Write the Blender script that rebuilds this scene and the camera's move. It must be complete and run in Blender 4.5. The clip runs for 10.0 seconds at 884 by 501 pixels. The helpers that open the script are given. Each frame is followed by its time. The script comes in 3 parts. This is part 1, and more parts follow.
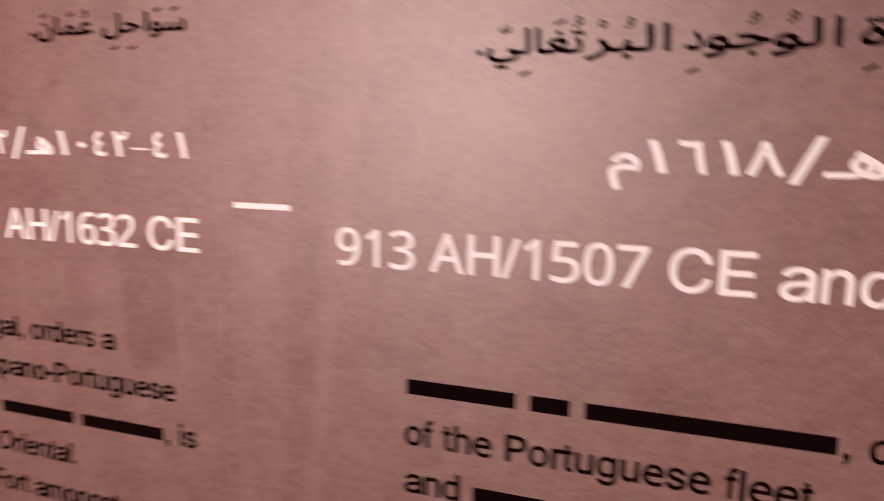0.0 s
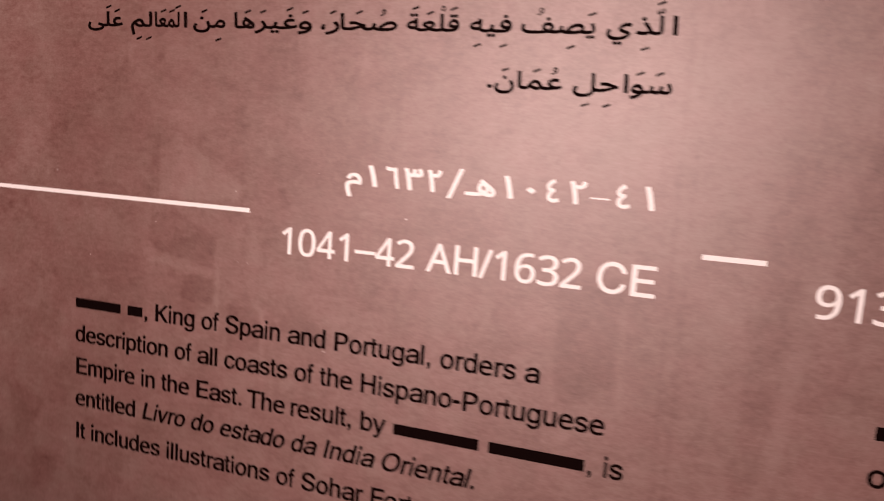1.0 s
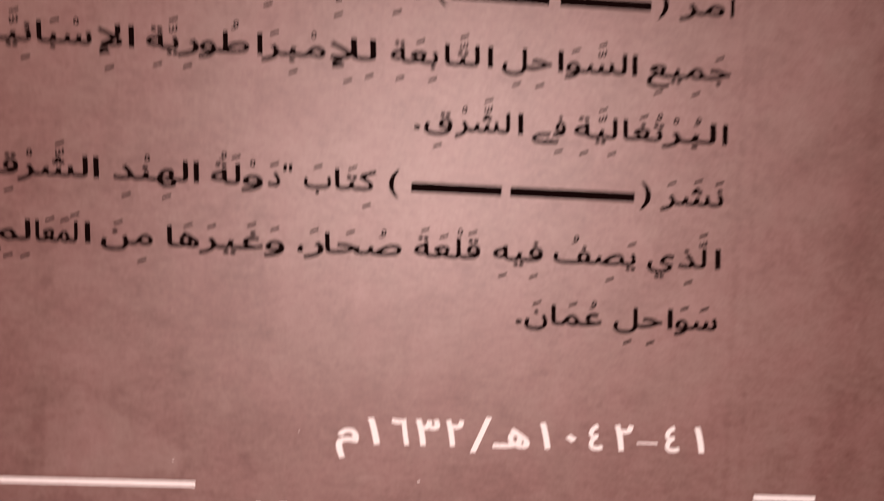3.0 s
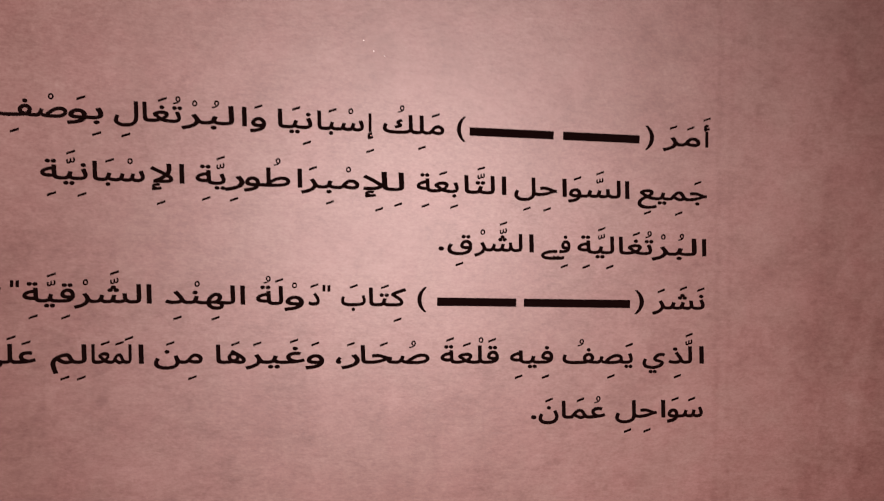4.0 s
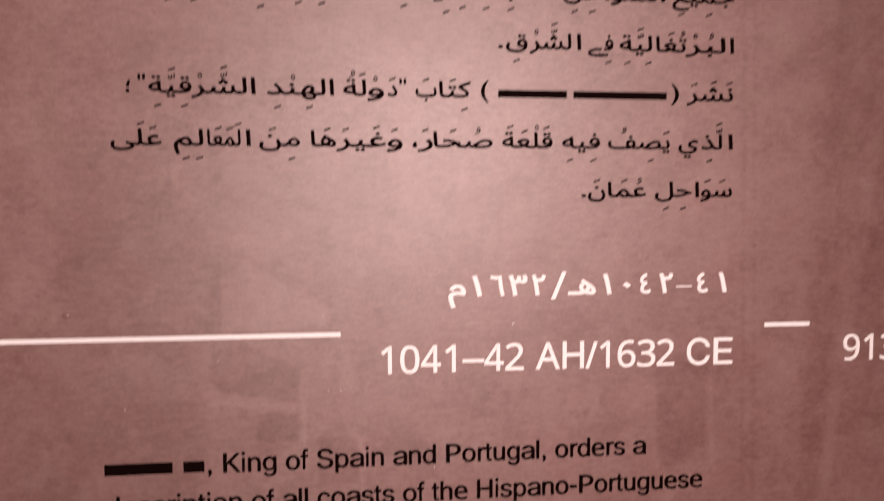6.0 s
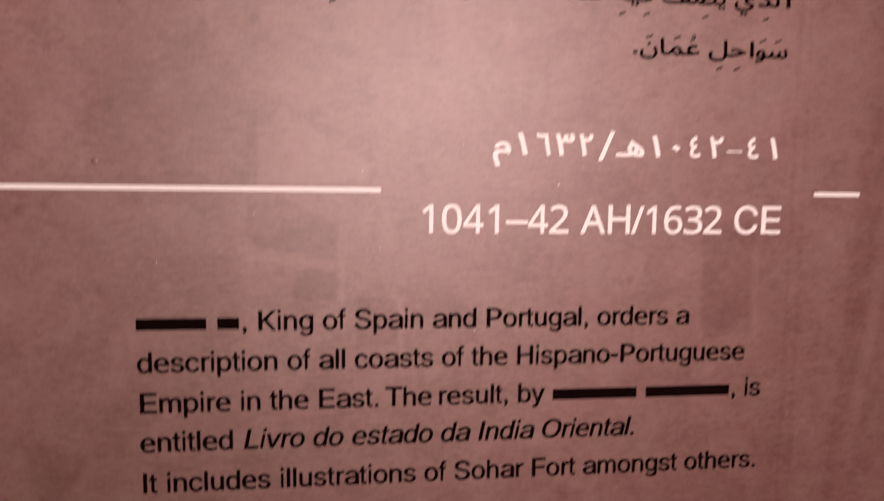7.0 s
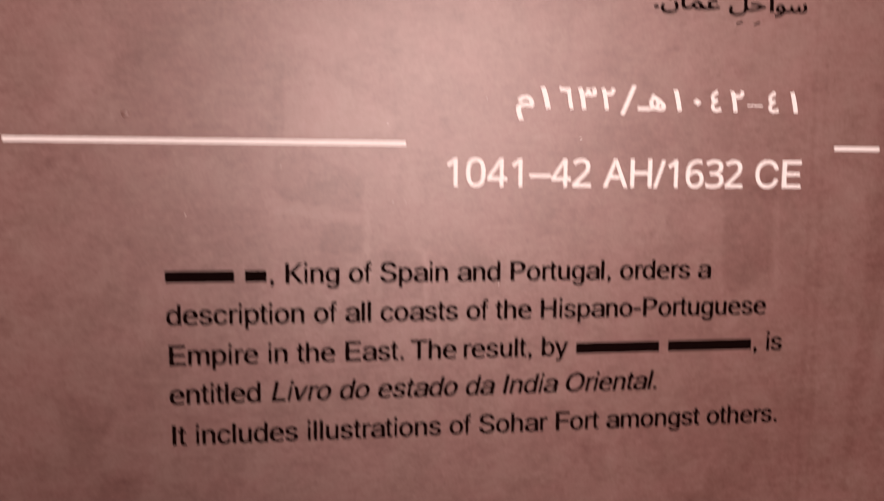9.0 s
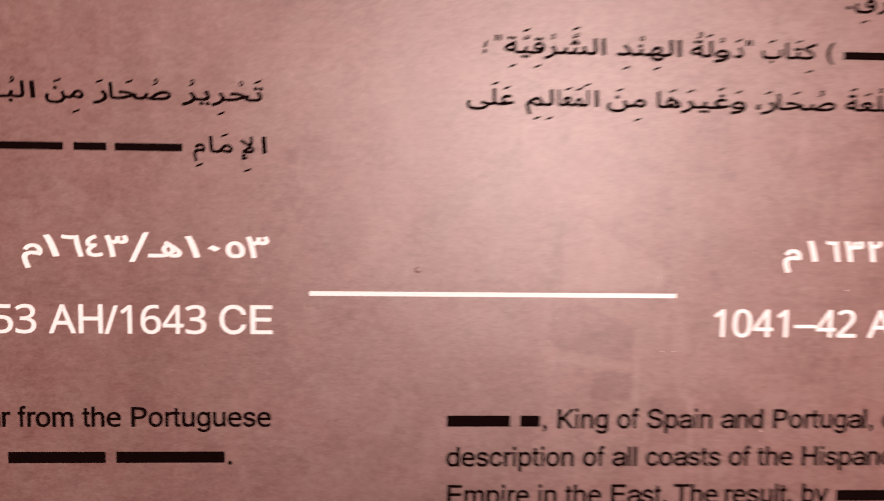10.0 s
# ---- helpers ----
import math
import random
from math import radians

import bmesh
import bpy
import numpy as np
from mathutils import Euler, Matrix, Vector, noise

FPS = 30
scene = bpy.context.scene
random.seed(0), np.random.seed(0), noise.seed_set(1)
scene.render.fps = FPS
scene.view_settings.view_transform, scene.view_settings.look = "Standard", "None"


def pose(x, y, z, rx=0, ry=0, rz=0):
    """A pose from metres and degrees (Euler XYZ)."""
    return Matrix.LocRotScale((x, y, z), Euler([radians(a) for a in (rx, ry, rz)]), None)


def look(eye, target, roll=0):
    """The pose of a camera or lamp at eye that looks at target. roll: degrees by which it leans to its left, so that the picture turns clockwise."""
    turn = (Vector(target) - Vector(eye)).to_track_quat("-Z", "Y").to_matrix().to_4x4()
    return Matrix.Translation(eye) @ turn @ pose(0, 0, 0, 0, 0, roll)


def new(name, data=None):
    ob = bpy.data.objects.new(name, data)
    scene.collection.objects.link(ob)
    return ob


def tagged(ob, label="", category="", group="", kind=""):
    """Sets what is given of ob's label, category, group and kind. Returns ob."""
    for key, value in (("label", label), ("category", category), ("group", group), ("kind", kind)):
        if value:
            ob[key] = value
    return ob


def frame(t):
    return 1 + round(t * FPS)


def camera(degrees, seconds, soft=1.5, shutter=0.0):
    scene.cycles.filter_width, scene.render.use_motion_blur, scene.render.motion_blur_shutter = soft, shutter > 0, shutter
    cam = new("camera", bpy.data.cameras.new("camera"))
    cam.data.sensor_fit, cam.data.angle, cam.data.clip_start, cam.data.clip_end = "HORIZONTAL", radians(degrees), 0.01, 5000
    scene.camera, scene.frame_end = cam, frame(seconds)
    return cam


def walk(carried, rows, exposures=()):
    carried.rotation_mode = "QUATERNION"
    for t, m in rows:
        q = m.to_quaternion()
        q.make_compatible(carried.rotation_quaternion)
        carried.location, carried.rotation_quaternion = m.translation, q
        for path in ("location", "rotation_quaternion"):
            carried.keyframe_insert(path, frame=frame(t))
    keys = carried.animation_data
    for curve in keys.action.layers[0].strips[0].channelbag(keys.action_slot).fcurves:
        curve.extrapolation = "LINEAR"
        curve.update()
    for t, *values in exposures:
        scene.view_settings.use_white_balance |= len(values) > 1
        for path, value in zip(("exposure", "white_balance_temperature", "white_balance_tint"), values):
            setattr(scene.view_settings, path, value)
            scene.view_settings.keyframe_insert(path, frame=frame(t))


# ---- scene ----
from mathutils import geometry

# A printed history panel on a dim museum wall, read from close by.


def aim(x, y, z, yaw, pitch, roll):
    """A camera at a place: yaw to its left from straight at the panel, pitch up, roll to its left."""
    return Matrix.Translation((x, y, z)) @ pose(0, 0, 0, 90 + pitch, 0, yaw) @ pose(0, 0, 0, 0, 0, roll)


cam = camera(64.30, 10.0, soft=1.05, shutter=0.58)
PATH = [
    (0.0, aim(0.2198, -0.2734, 1.4806, 19.42, -8.82, 0.92)),
    (0.1, aim(0.2079, -0.2827, 1.4899, 20.42, -9.73, 1.26)),
    (0.2, aim(0.1935, -0.2951, 1.4911, 21.74, -9.11, 1.88)),
    (0.3, aim(0.1808, -0.3052, 1.4925, 21.87, -8.96, 2.38)),
    (0.5, aim(0.1286, -0.3306, 1.4974, 23.20, -9.57, 2.81)),
    (0.7, aim(0.0765, -0.3587, 1.4937, 21.91, -8.72, 3.34)),
    (1.0, aim(0.0006, -0.3718, 1.4887, 17.19, -7.31, 4.14)),
    (1.2, aim(-0.0496, -0.3811, 1.4998, 11.45, -7.38, 3.64)),
    (1.5, aim(-0.0873, -0.3890, 1.5043, 3.82, -8.38, 2.85)),
    (1.7, aim(-0.0992, -0.4014, 1.4911, 3.39, -7.48, 2.40)),
    (2.0, aim(-0.1426, -0.3944, 1.4763, 1.51, -7.45, 2.78)),
    (2.2, aim(-0.1583, -0.3734, 1.4856, 0.75, -7.22, 1.94)),
    (2.5, aim(-0.1551, -0.3290, 1.5048, -1.54, -3.15, 1.74)),
    (2.7, aim(-0.1521, -0.3105, 1.5419, -2.12, -3.85, 2.54)),
    (3.0, aim(-0.1486, -0.3176, 1.5770, -3.15, -2.95, 2.61)),
    (3.2, aim(-0.1578, -0.3312, 1.5910, -3.93, -1.32, 2.00)),
    (4.3, aim(-0.2059, -0.3580, 1.6252, -8.80, -0.78, 1.51)),
    (4.5, aim(-0.2129, -0.3669, 1.6274, -8.53, -0.66, 1.62)),
    (5.0, aim(-0.2192, -0.3894, 1.6246, -8.06, -0.98, 1.75)),
    (5.2, aim(-0.2243, -0.4069, 1.6068, -8.04, -1.83, 1.16)),
    (5.4, aim(-0.2173, -0.4079, 1.5894, -6.51, -2.31, 0.32)),
    (5.5, aim(-0.2180, -0.4138, 1.5825, -6.11, -2.82, -0.23)),
    (5.6, aim(-0.2167, -0.4172, 1.5775, -5.84, -3.34, -0.39)),
    (5.7, aim(-0.2191, -0.4143, 1.5599, -6.53, -2.71, -0.36)),
    (6.8, aim(-0.2463, -0.3954, 1.4881, -6.90, -7.21, 0.31)),
    (7.0, aim(-0.2553, -0.3913, 1.4608, -7.54, -6.42, 0.79)),
    (7.2, aim(-0.2579, -0.3857, 1.4413, -7.35, -6.92, 0.66)),
    (7.5, aim(-0.2580, -0.3784, 1.4212, -7.68, -8.39, 1.02)),
    (7.7, aim(-0.2554, -0.3781, 1.4093, -7.73, -8.45, 1.13)),
    (8.0, aim(-0.2523, -0.3796, 1.4069, -8.12, -8.37, 1.09)),
    (8.5, aim(-0.2540, -0.3866, 1.4024, -7.86, -8.02, 0.90)),
    (8.7, aim(-0.2587, -0.3858, 1.4092, -7.54, -7.97, 0.70)),
    (8.9, aim(-0.2650, -0.3957, 1.4209, -7.59, -6.39, 0.35)),
    (9.0, aim(-0.2678, -0.3966, 1.4331, -7.26, -6.18, 0.40)),
    (9.1, aim(-0.2732, -0.3980, 1.4458, -7.25, -5.75, 0.28)),
    (9.2, aim(-0.2830, -0.3992, 1.4610, -7.19, -5.08, 0.22)),
    (9.3, aim(-0.2929, -0.4008, 1.4676, -7.29, -3.97, 0.24)),
    (9.4, aim(-0.3066, -0.4037, 1.4870, -6.75, -3.87, -0.16)),
    (9.5, aim(-0.3234, -0.4052, 1.4955, -6.43, -3.14, -0.27)),
    (9.7, aim(-0.3457, -0.4054, 1.5076, -4.35, -3.40, -0.03)),
    (9.8, aim(-0.3628, -0.4107, 1.5008, -2.55, -2.26, -0.12)),
    (9.9, aim(-0.3746, -0.4084, 1.5045, -1.93, -3.57, 0.40)),
    (10.0, aim(-0.3905, -0.3983, 1.5050, -2.38, -4.28, 0.73)),
]
# Seconds, stops, and the white balance, which drifts on the way.
EXPOSURES = [(0.0, -0.06, 6620, 13), (0.5, 0.06, 6480, 10), (1.0, -0.17, 6620, 13), (2.0, -0.25, 6600, 15), (3.2, -0.27, 6620, 15), (4.5, 0.12, 6130, 9), (5.2, 0.03, 6250, 10),
             (5.7, -0.09, 6350, 11), (7.0, -0.30, 6680, 16), (8.0, -0.26, 6690, 17), (8.7, -0.18, 6670, 16), (9.3, -0.23, 6650, 12), (9.7, -0.08, 6600, 11), (10.0, 0.16, 6480, 10)]
walk(cam, PATH, EXPOSURES)

# ---- light: two warm spots, added unseen across the dim room ----
world = bpy.data.worlds.new("dim_room")
scene.world = world
world.use_nodes = True
world.node_tree.nodes["Background"].inputs[0].default_value = (0.9, 0.62, 0.55, 1)
world.node_tree.nodes["Background"].inputs[1].default_value = 0.02


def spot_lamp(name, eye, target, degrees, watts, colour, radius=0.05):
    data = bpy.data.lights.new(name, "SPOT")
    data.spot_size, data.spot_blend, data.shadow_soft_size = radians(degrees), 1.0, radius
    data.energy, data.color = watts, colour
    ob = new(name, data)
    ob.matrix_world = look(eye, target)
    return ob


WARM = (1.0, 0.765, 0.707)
# Their gloss on the panel stands in for the lens's darker edges.
spot_lamp("added_spot", (0.225, -2.90, 1.80), (-0.60, 0, 1.80), 33.0, 507, WARM)
spot_lamp("added_spot", (-0.759, -2.90, 1.80), (0.333, 0, 1.208), 28.0, 447, WARM)


# ---- materials ----
def nodes_of(name):
    mat = bpy.data.materials.new(name)
    mat.use_nodes = True
    tree = mat.node_tree
    return mat, tree, tree.nodes["Principled BSDF"]


def mix_colour(tree, factor, a, b, blend="MIX"):
    n = tree.nodes.new("ShaderNodeMix")
    n.data_type, n.blend_type = "RGBA", blend
    for socket, value in ((n.inputs[0], factor), (n.inputs[6], a), (n.inputs[7], b)):
        if isinstance(value, bpy.types.NodeSocket):
            tree.links.new(value, socket)
        else:
            socket.default_value = value
    return n.outputs[2]


def ramp(tree, source, low, high, a=(0, 0, 0, 1), b=(1, 1, 1, 1)):
    n = tree.nodes.new("ShaderNodeValToRGB")
    n.color_ramp.elements[0].position, n.color_ramp.elements[1].position = low, high
    n.color_ramp.elements[0].color, n.color_ramp.elements[1].color = a, b
    tree.links.new(source, n.inputs[0])
    return n.outputs[0]


def mapped(tree, scale):
    co, mp = tree.nodes.new("ShaderNodeTexCoord"), tree.nodes.new("ShaderNodeMapping")
    mp.inputs["Scale"].default_value = scale
    tree.links.new(co.outputs["Object"], mp.inputs[0])
    return mp.outputs[0]


def noise_of(tree, vector, scale, detail=4, rough=0.55):
    n = tree.nodes.new("ShaderNodeTexNoise")
    n.inputs["Scale"].default_value, n.inputs["Detail"].default_value = scale, detail
    n.inputs["Roughness"].default_value = rough
    tree.links.new(vector, n.inputs["Vector"])
    return n.outputs[0]


def value(tree, operation, *inputs):
    n = tree.nodes.new("ShaderNodeMath")
    n.operation = operation
    for socket, v in zip(n.inputs, inputs):
        if isinstance(v, bpy.types.NodeSocket):
            tree.links.new(v, socket)
        else:
            socket.default_value = v
    return n.outputs[0]


def half_plane_shape(tree, px, pz, corners, soft):
    """1 inside a convex outline of (x, z) corners on the wall, fading to 0 over soft at its edges."""
    mx, mz = (sum(c[i] for c in corners) / len(corners) for i in (0, 1))
    depth = None
    for (ax, az), (bx, bz) in zip(corners, corners[1:] + corners[:1]):
        nx, nz = az - bz, bx - ax
        size = math.hypot(nx, nz)
        nx, nz = nx / size, nz / size
        if (mx - ax) * nx + (mz - az) * nz < 0:
            nx, nz = -nx, -nz
        side = value(tree, "MULTIPLY_ADD", px, nx, value(tree, "MULTIPLY_ADD", pz, nz, -nx * ax - nz * az))
        depth = side if depth is None else value(tree, "MINIMUM", depth, side)
    n = tree.nodes.new("ShaderNodeMapRange")
    n.interpolation_type = "SMOOTHSTEP"
    tree.links.new(depth, n.inputs[0])
    n.inputs[1].default_value, n.inputs[2].default_value = -soft, soft
    return n.outputs[0]


def strip(x, z, half_w, half_h, lean=0.0):
    """Corners of an upright strip whose middle leans by so many metres of x for each of z."""
    return [(x + lean * dz + dx, z + dz) for dx, dz in ((-half_w, -half_h), (half_w, -half_h), (half_w, half_h), (-half_w, half_h))]


def picture(tree, px, pz, tone):
    """The faint printed picture: stones, joints, upright edges and stains of a masonry tower."""

    def patch(change, corners, soft=0.0016):
        nonlocal tone
        tone = value(tree, "MULTIPLY_ADD", half_plane_shape(tree, px, pz, corners, soft), change * 1.2, tone)

    # the large stone under the long rule, and the stones and light joints below it
    patch(-0.20, [(-0.309, 1.442), (-0.3128, 1.426), (-0.306, 1.4185), (-0.263, 1.412), (-0.2608, 1.431), (-0.291, 1.4448)])
    patch(-0.19, [(-0.2857, 1.4055), (-0.262, 1.4045), (-0.2622, 1.389), (-0.286, 1.389)])
    patch(0.09, [(-0.311, 1.4155), (-0.259, 1.4095), (-0.259, 1.4065), (-0.311, 1.411)])
    patch(0.12, strip(-0.2592, 1.392, 0.0015, 0.021), 0.001)
    patch(-0.16, [(-0.2516, 1.3905), (-0.2285, 1.390), (-0.2280, 1.362), (-0.2510, 1.361)])
    patch(0.12, strip(-0.2258, 1.368, 0.0014, 0.023, -0.05), 0.001)
    patch(-0.09, strip(-0.1970, 1.382, 0.0185, 0.0075), 0.002)
    patch(-0.08, strip(-0.3350, 1.402, 0.016, 0.012), 0.003)
    patch(-0.07, [(-0.352, 1.383), (-0.318, 1.385), (-0.320, 1.356), (-0.350, 1.354)], 0.003)
    patch(0.06, [(-0.313, 1.386), (-0.296, 1.384), (-0.296, 1.352), (-0.314, 1.352)], 0.002)
    # above the rule: a light stone, a dark wedge beside it, and darker courses
    patch(0.15, [(-0.3053, 1.486), (-0.284, 1.487), (-0.2451, 1.4685), (-0.2448, 1.455), (-0.3043, 1.452)])
    patch(-0.10, [(-0.2784, 1.4865), (-0.2405, 1.482), (-0.2399, 1.4647), (-0.2582, 1.470)], 0.002)
    patch(-0.07, [(-0.3545, 1.620), (-0.300, 1.620), (-0.304, 1.452), (-0.3548, 1.452)], 0.002)
    patch(-0.07, [(-0.392, 1.560), (-0.3545, 1.560), (-0.3548, 1.452), (-0.392, 1.452)], 0.003)
    patch(-0.06, [(-0.392, 1.512), (-0.362, 1.506), (-0.366, 1.486), (-0.392, 1.484)], 0.005)
    patch(-0.07, [(-0.235, 1.560), (-0.205, 1.560), (-0.200, 1.520), (-0.233, 1.505)], 0.005)
    patch(-0.06, [(-0.200, 1.500), (-0.100, 1.506), (-0.108, 1.487), (-0.190, 1.484)], 0.006)
    # the upright edges of the tower
    patch(-0.13, [(-0.048, 1.432), (-0.016, 1.434), (-0.013, 1.366), (-0.045, 1.362)], 0.0018)
    patch(0.09, strip(-0.0128, 1.390, 0.0028, 0.028, -0.06), 0.0015)
    patch(-0.09, strip(0.0085, 1.400, 0.0014, 0.400, -0.02), 0.0012)
    patch(-0.07, strip(0.0155, 1.400, 0.0014, 0.400, -0.02), 0.0012)
    patch(0.06, strip(0.0330, 1.400, 0.0130, 0.400, 0.03), 0.004)
    patch(-0.08, strip(0.0570, 1.400, 0.0070, 0.400, 0.06), 0.003)
    patch(0.10, strip(0.0705, 1.400, 0.0045, 0.300, 0.13), 0.002)
    patch(-0.06, strip(0.0950, 1.560, 0.0120, 0.140, 0.02), 0.006)
    patch(0.08, [(0.108, 1.514), (0.140, 1.503), (0.172, 1.480), (0.118, 1.492)], 0.003)
    patch(-0.08, strip(0.172, 1.422, 0.0130, 0.0090), 0.006)
    # under the text
    patch(-0.15, [(-0.1321, 1.2714), (-0.1140, 1.2709), (-0.1165, 1.247), (-0.122, 1.2445)], 0.0025)
    patch(-0.08, [(-0.095, 1.285), (-0.015, 1.285), (-0.025, 1.205), (-0.070, 1.205)], 0.007)
    patch(0.09, strip(-0.197, 1.214, 0.0050, 0.0130), 0.004)
    patch(-0.08, strip(-0.163, 1.218, 0.0120, 0.0050), 0.004)
    patch(-0.17, [(-0.430, 1.312), (-0.398, 1.304), (-0.405, 1.276), (-0.424, 1.262)], 0.003)
    patch(-0.14, [(-0.408, 1.268), (-0.386, 1.262), (-0.390, 1.242), (-0.410, 1.236)], 0.003)
    patch(0.07, strip(-0.376, 1.255, 0.0060, 0.0280), 0.003)
    # left of the long rule
    patch(-0.08, strip(-0.5440, 1.500, 0.0080, 0.120), 0.003)
    patch(0.06, strip(-0.4050, 1.500, 0.0200, 0.060), 0.005)
    # small dark stains
    for x, z in ((-0.2937, 1.406), (-0.2086, 1.5202), (-0.2425, 1.4988), (-0.2451, 1.4691), (-0.2163, 1.4626), (-0.025, 1.2522), (-0.0222, 1.2248), (-0.4626, 1.4867),
                 (-0.5099, 1.4513), (-0.4262, 1.4373), (-0.4577, 1.5261), (-0.2103, 1.6581), (-0.2126, 1.5743), (-0.3056, 1.540), (-0.0720, 1.2360), (-0.0600, 1.2320)):
        patch(-0.17, strip(x, z, 0.0024, 0.0028), 0.0020)
    return tone


def panel_print():
    """Satin print of an aged plaster and masonry picture in grey-brown, with paper grain."""
    mat, tree, shader = nodes_of("panel_print")
    plain = mapped(tree, (1, 1, 1))
    split = tree.nodes.new("ShaderNodeSeparateXYZ")
    tree.links.new(plain, split.inputs[0])
    ragged = [value(tree, "MULTIPLY", value(tree, "SUBTRACT", noise_of(tree, mapped(tree, size), 1.0, 5, 0.65), 0.5), 0.0085) for size in ((70, 1, 90), (95, 1, 65))]
    px = value(tree, "ADD", value(tree, "ADD", split.outputs[0], -0.17), ragged[0])
    pz = value(tree, "ADD", value(tree, "ADD", split.outputs[2], 0.55), ragged[1])
    tone = 1.0
    layers = ((noise_of(tree, mapped(tree, (9, 1, 13)), 1.0, 4, 0.6), 0.50), (noise_of(tree, mapped(tree, (48, 1, 60)), 1.0, 6, 0.70), 0.78),
              (noise_of(tree, mapped(tree, (150, 1, 330)), 1.0, 5, 0.7), 1.05), (noise_of(tree, mapped(tree, (520, 1, 1000)), 1.0, 3, 0.6), 0.75))
    for source, amount in layers:
        tone = value(tree, "ADD", tone, value(tree, "MULTIPLY", value(tree, "SUBTRACT", source, 0.5), amount))
    # plaster flakes with crisp ragged edges
    for size, low, amount in (((26, 1, 34), 0.53, -0.10), ((40, 1, 30), 0.56, 0.09)):
        flakes = ramp(tree, noise_of(tree, mapped(tree, size), 1.0, 6, 0.62), low, low + 0.03)
        tone = value(tree, "MULTIPLY_ADD", flakes, amount, tone)
    tone = picture(tree, px, pz, tone)
    spots = ramp(tree, noise_of(tree, mapped(tree, (110, 1, 130)), 1.0, 3, 0.55), 0.68, 0.76)
    tone = value(tree, "SUBTRACT", tone, value(tree, "MULTIPLY", spots, 0.24))
    hue = mix_colour(tree, ramp(tree, noise_of(tree, plain, 38, 5, 0.62), 0.40, 0.60), (0.204, 0.095, 0.083, 1), (0.198, 0.100, 0.085, 1))
    # the darker tones of the print are browner
    inks = tree.nodes.new("ShaderNodeCombineXYZ")
    for socket, power in zip(inks.inputs, (0.75, 1.25, 1.35)):
        tree.links.new(value(tree, "POWER", tone, power), socket)
    shade = tree.nodes.new("ShaderNodeVectorMath")
    shade.operation = "MULTIPLY"
    tree.links.new(hue, shade.inputs[0])
    tree.links.new(inks.outputs[0], shade.inputs[1])
    tree.links.new(shade.outputs[0], shader.inputs["Base Color"])
    shader.inputs["Roughness"].default_value = 0.49
    shader.inputs["Specular IOR Level"].default_value = 1.0
    bump = tree.nodes.new("ShaderNodeBump")
    bump.inputs["Strength"].default_value, bump.inputs["Distance"].default_value = 0.24, 0.0003
    tree.links.new(noise_of(tree, mapped(tree, (260, 1, 420)), 1.0, 4, 0.6), bump.inputs["Height"])
    tree.links.new(bump.outputs[0], shader.inputs["Normal"])
    return mat


def plain_paint(name, colour, rough, scale=40, spread=0.08, gloss=0.3):
    mat, tree, shader = nodes_of(name)
    dark = tuple(c * (1 - spread) for c in colour) + (1,)
    light = tuple(min(1, c * (1 + spread)) for c in colour) + (1,)
    base = mix_colour(tree, noise_of(tree, mapped(tree, (1, 1, 1)), scale, 4), dark, light)
    tree.links.new(base, shader.inputs["Base Color"])
    shader.inputs["Roughness"].default_value = rough
    shader.inputs["Specular IOR Level"].default_value = gloss
    return mat


PANEL = panel_print()
BLACK_INK = plain_paint("black_ink", (0.0055, 0.0022, 0.0021), 0.9, 300, 0.3, 0.01)
WHITE_INK = plain_paint("white_ink", (0.92, 0.88, 0.87), 0.5, 300, 0.03)
GREY_WALL = plain_paint("grey_wall_paint", (0.16, 0.13, 0.125), 0.8, 3)
DARK_CEILING = plain_paint("dark_ceiling_paint", (0.05, 0.045, 0.045), 0.85, 3)
FLOOR_STONE = plain_paint("floor_stone", (0.22, 0.19, 0.17), 0.45, 5, 0.2)


# ---- mesh helpers ----
def link_mesh(name, verts, faces, material, parent=None, label=""):
    me = bpy.data.meshes.new(name)
    me.from_pydata(verts, [], faces)
    me.update()
    me.materials.append(material)
    ob = new(name, me)
    if parent:
        ob.parent = parent
    if label:
        tagged(ob, label)
    return ob


def slab(name, low, high, material, bevel=0.0, parent=None):
    bm = bmesh.new()
    bmesh.ops.create_cube(bm, size=1)
    for v in bm.verts:
        v.co = Vector([l + (c + 0.5) * (h - l) for c, l, h in zip(v.co, low, high)])
    if bevel:
        bmesh.ops.bevel(bm, geom=list(bm.edges), offset=bevel, segments=3, affect="EDGES", profile=0.5)
    me = bpy.data.meshes.new(name)
    bm.to_mesh(me)
    bm.free()
    me.materials.append(material)
    ob = new(name, me)
    if parent:
        ob.parent = parent
    return ob


# ---- the room ----
def room():
    w, e, s, n, top, th = -2.6, 2.2, -3.2, 0.018, 3.0, 0.15
    tagged(slab("floor", (w, s, -0.1), (e, n, 0), FLOOR_STONE), "dull beige stone museum floor", "floor", kind="structure")
    tagged(slab("ceiling", (w - th, s - th, top), (e + th, n + th, top + 0.1), DARK_CEILING), "dark painted museum ceiling", "ceiling", kind="structure")
    walls = (("wall_north", (w, n, -0.1), (e, n + th, top)), ("wall_south", (w, s - th, -0.1), (e, s, top)),
             ("wall_west", (w - th, s - th, -0.1), (w, n + th, top)), ("wall_east", (e, s - th, -0.1), (e + th, n + th, top)))
    for name, low, high in walls:
        tagged(slab(name, low, high, GREY_WALL), "plain grey-brown painted museum wall", "wall", kind="structure")


room()

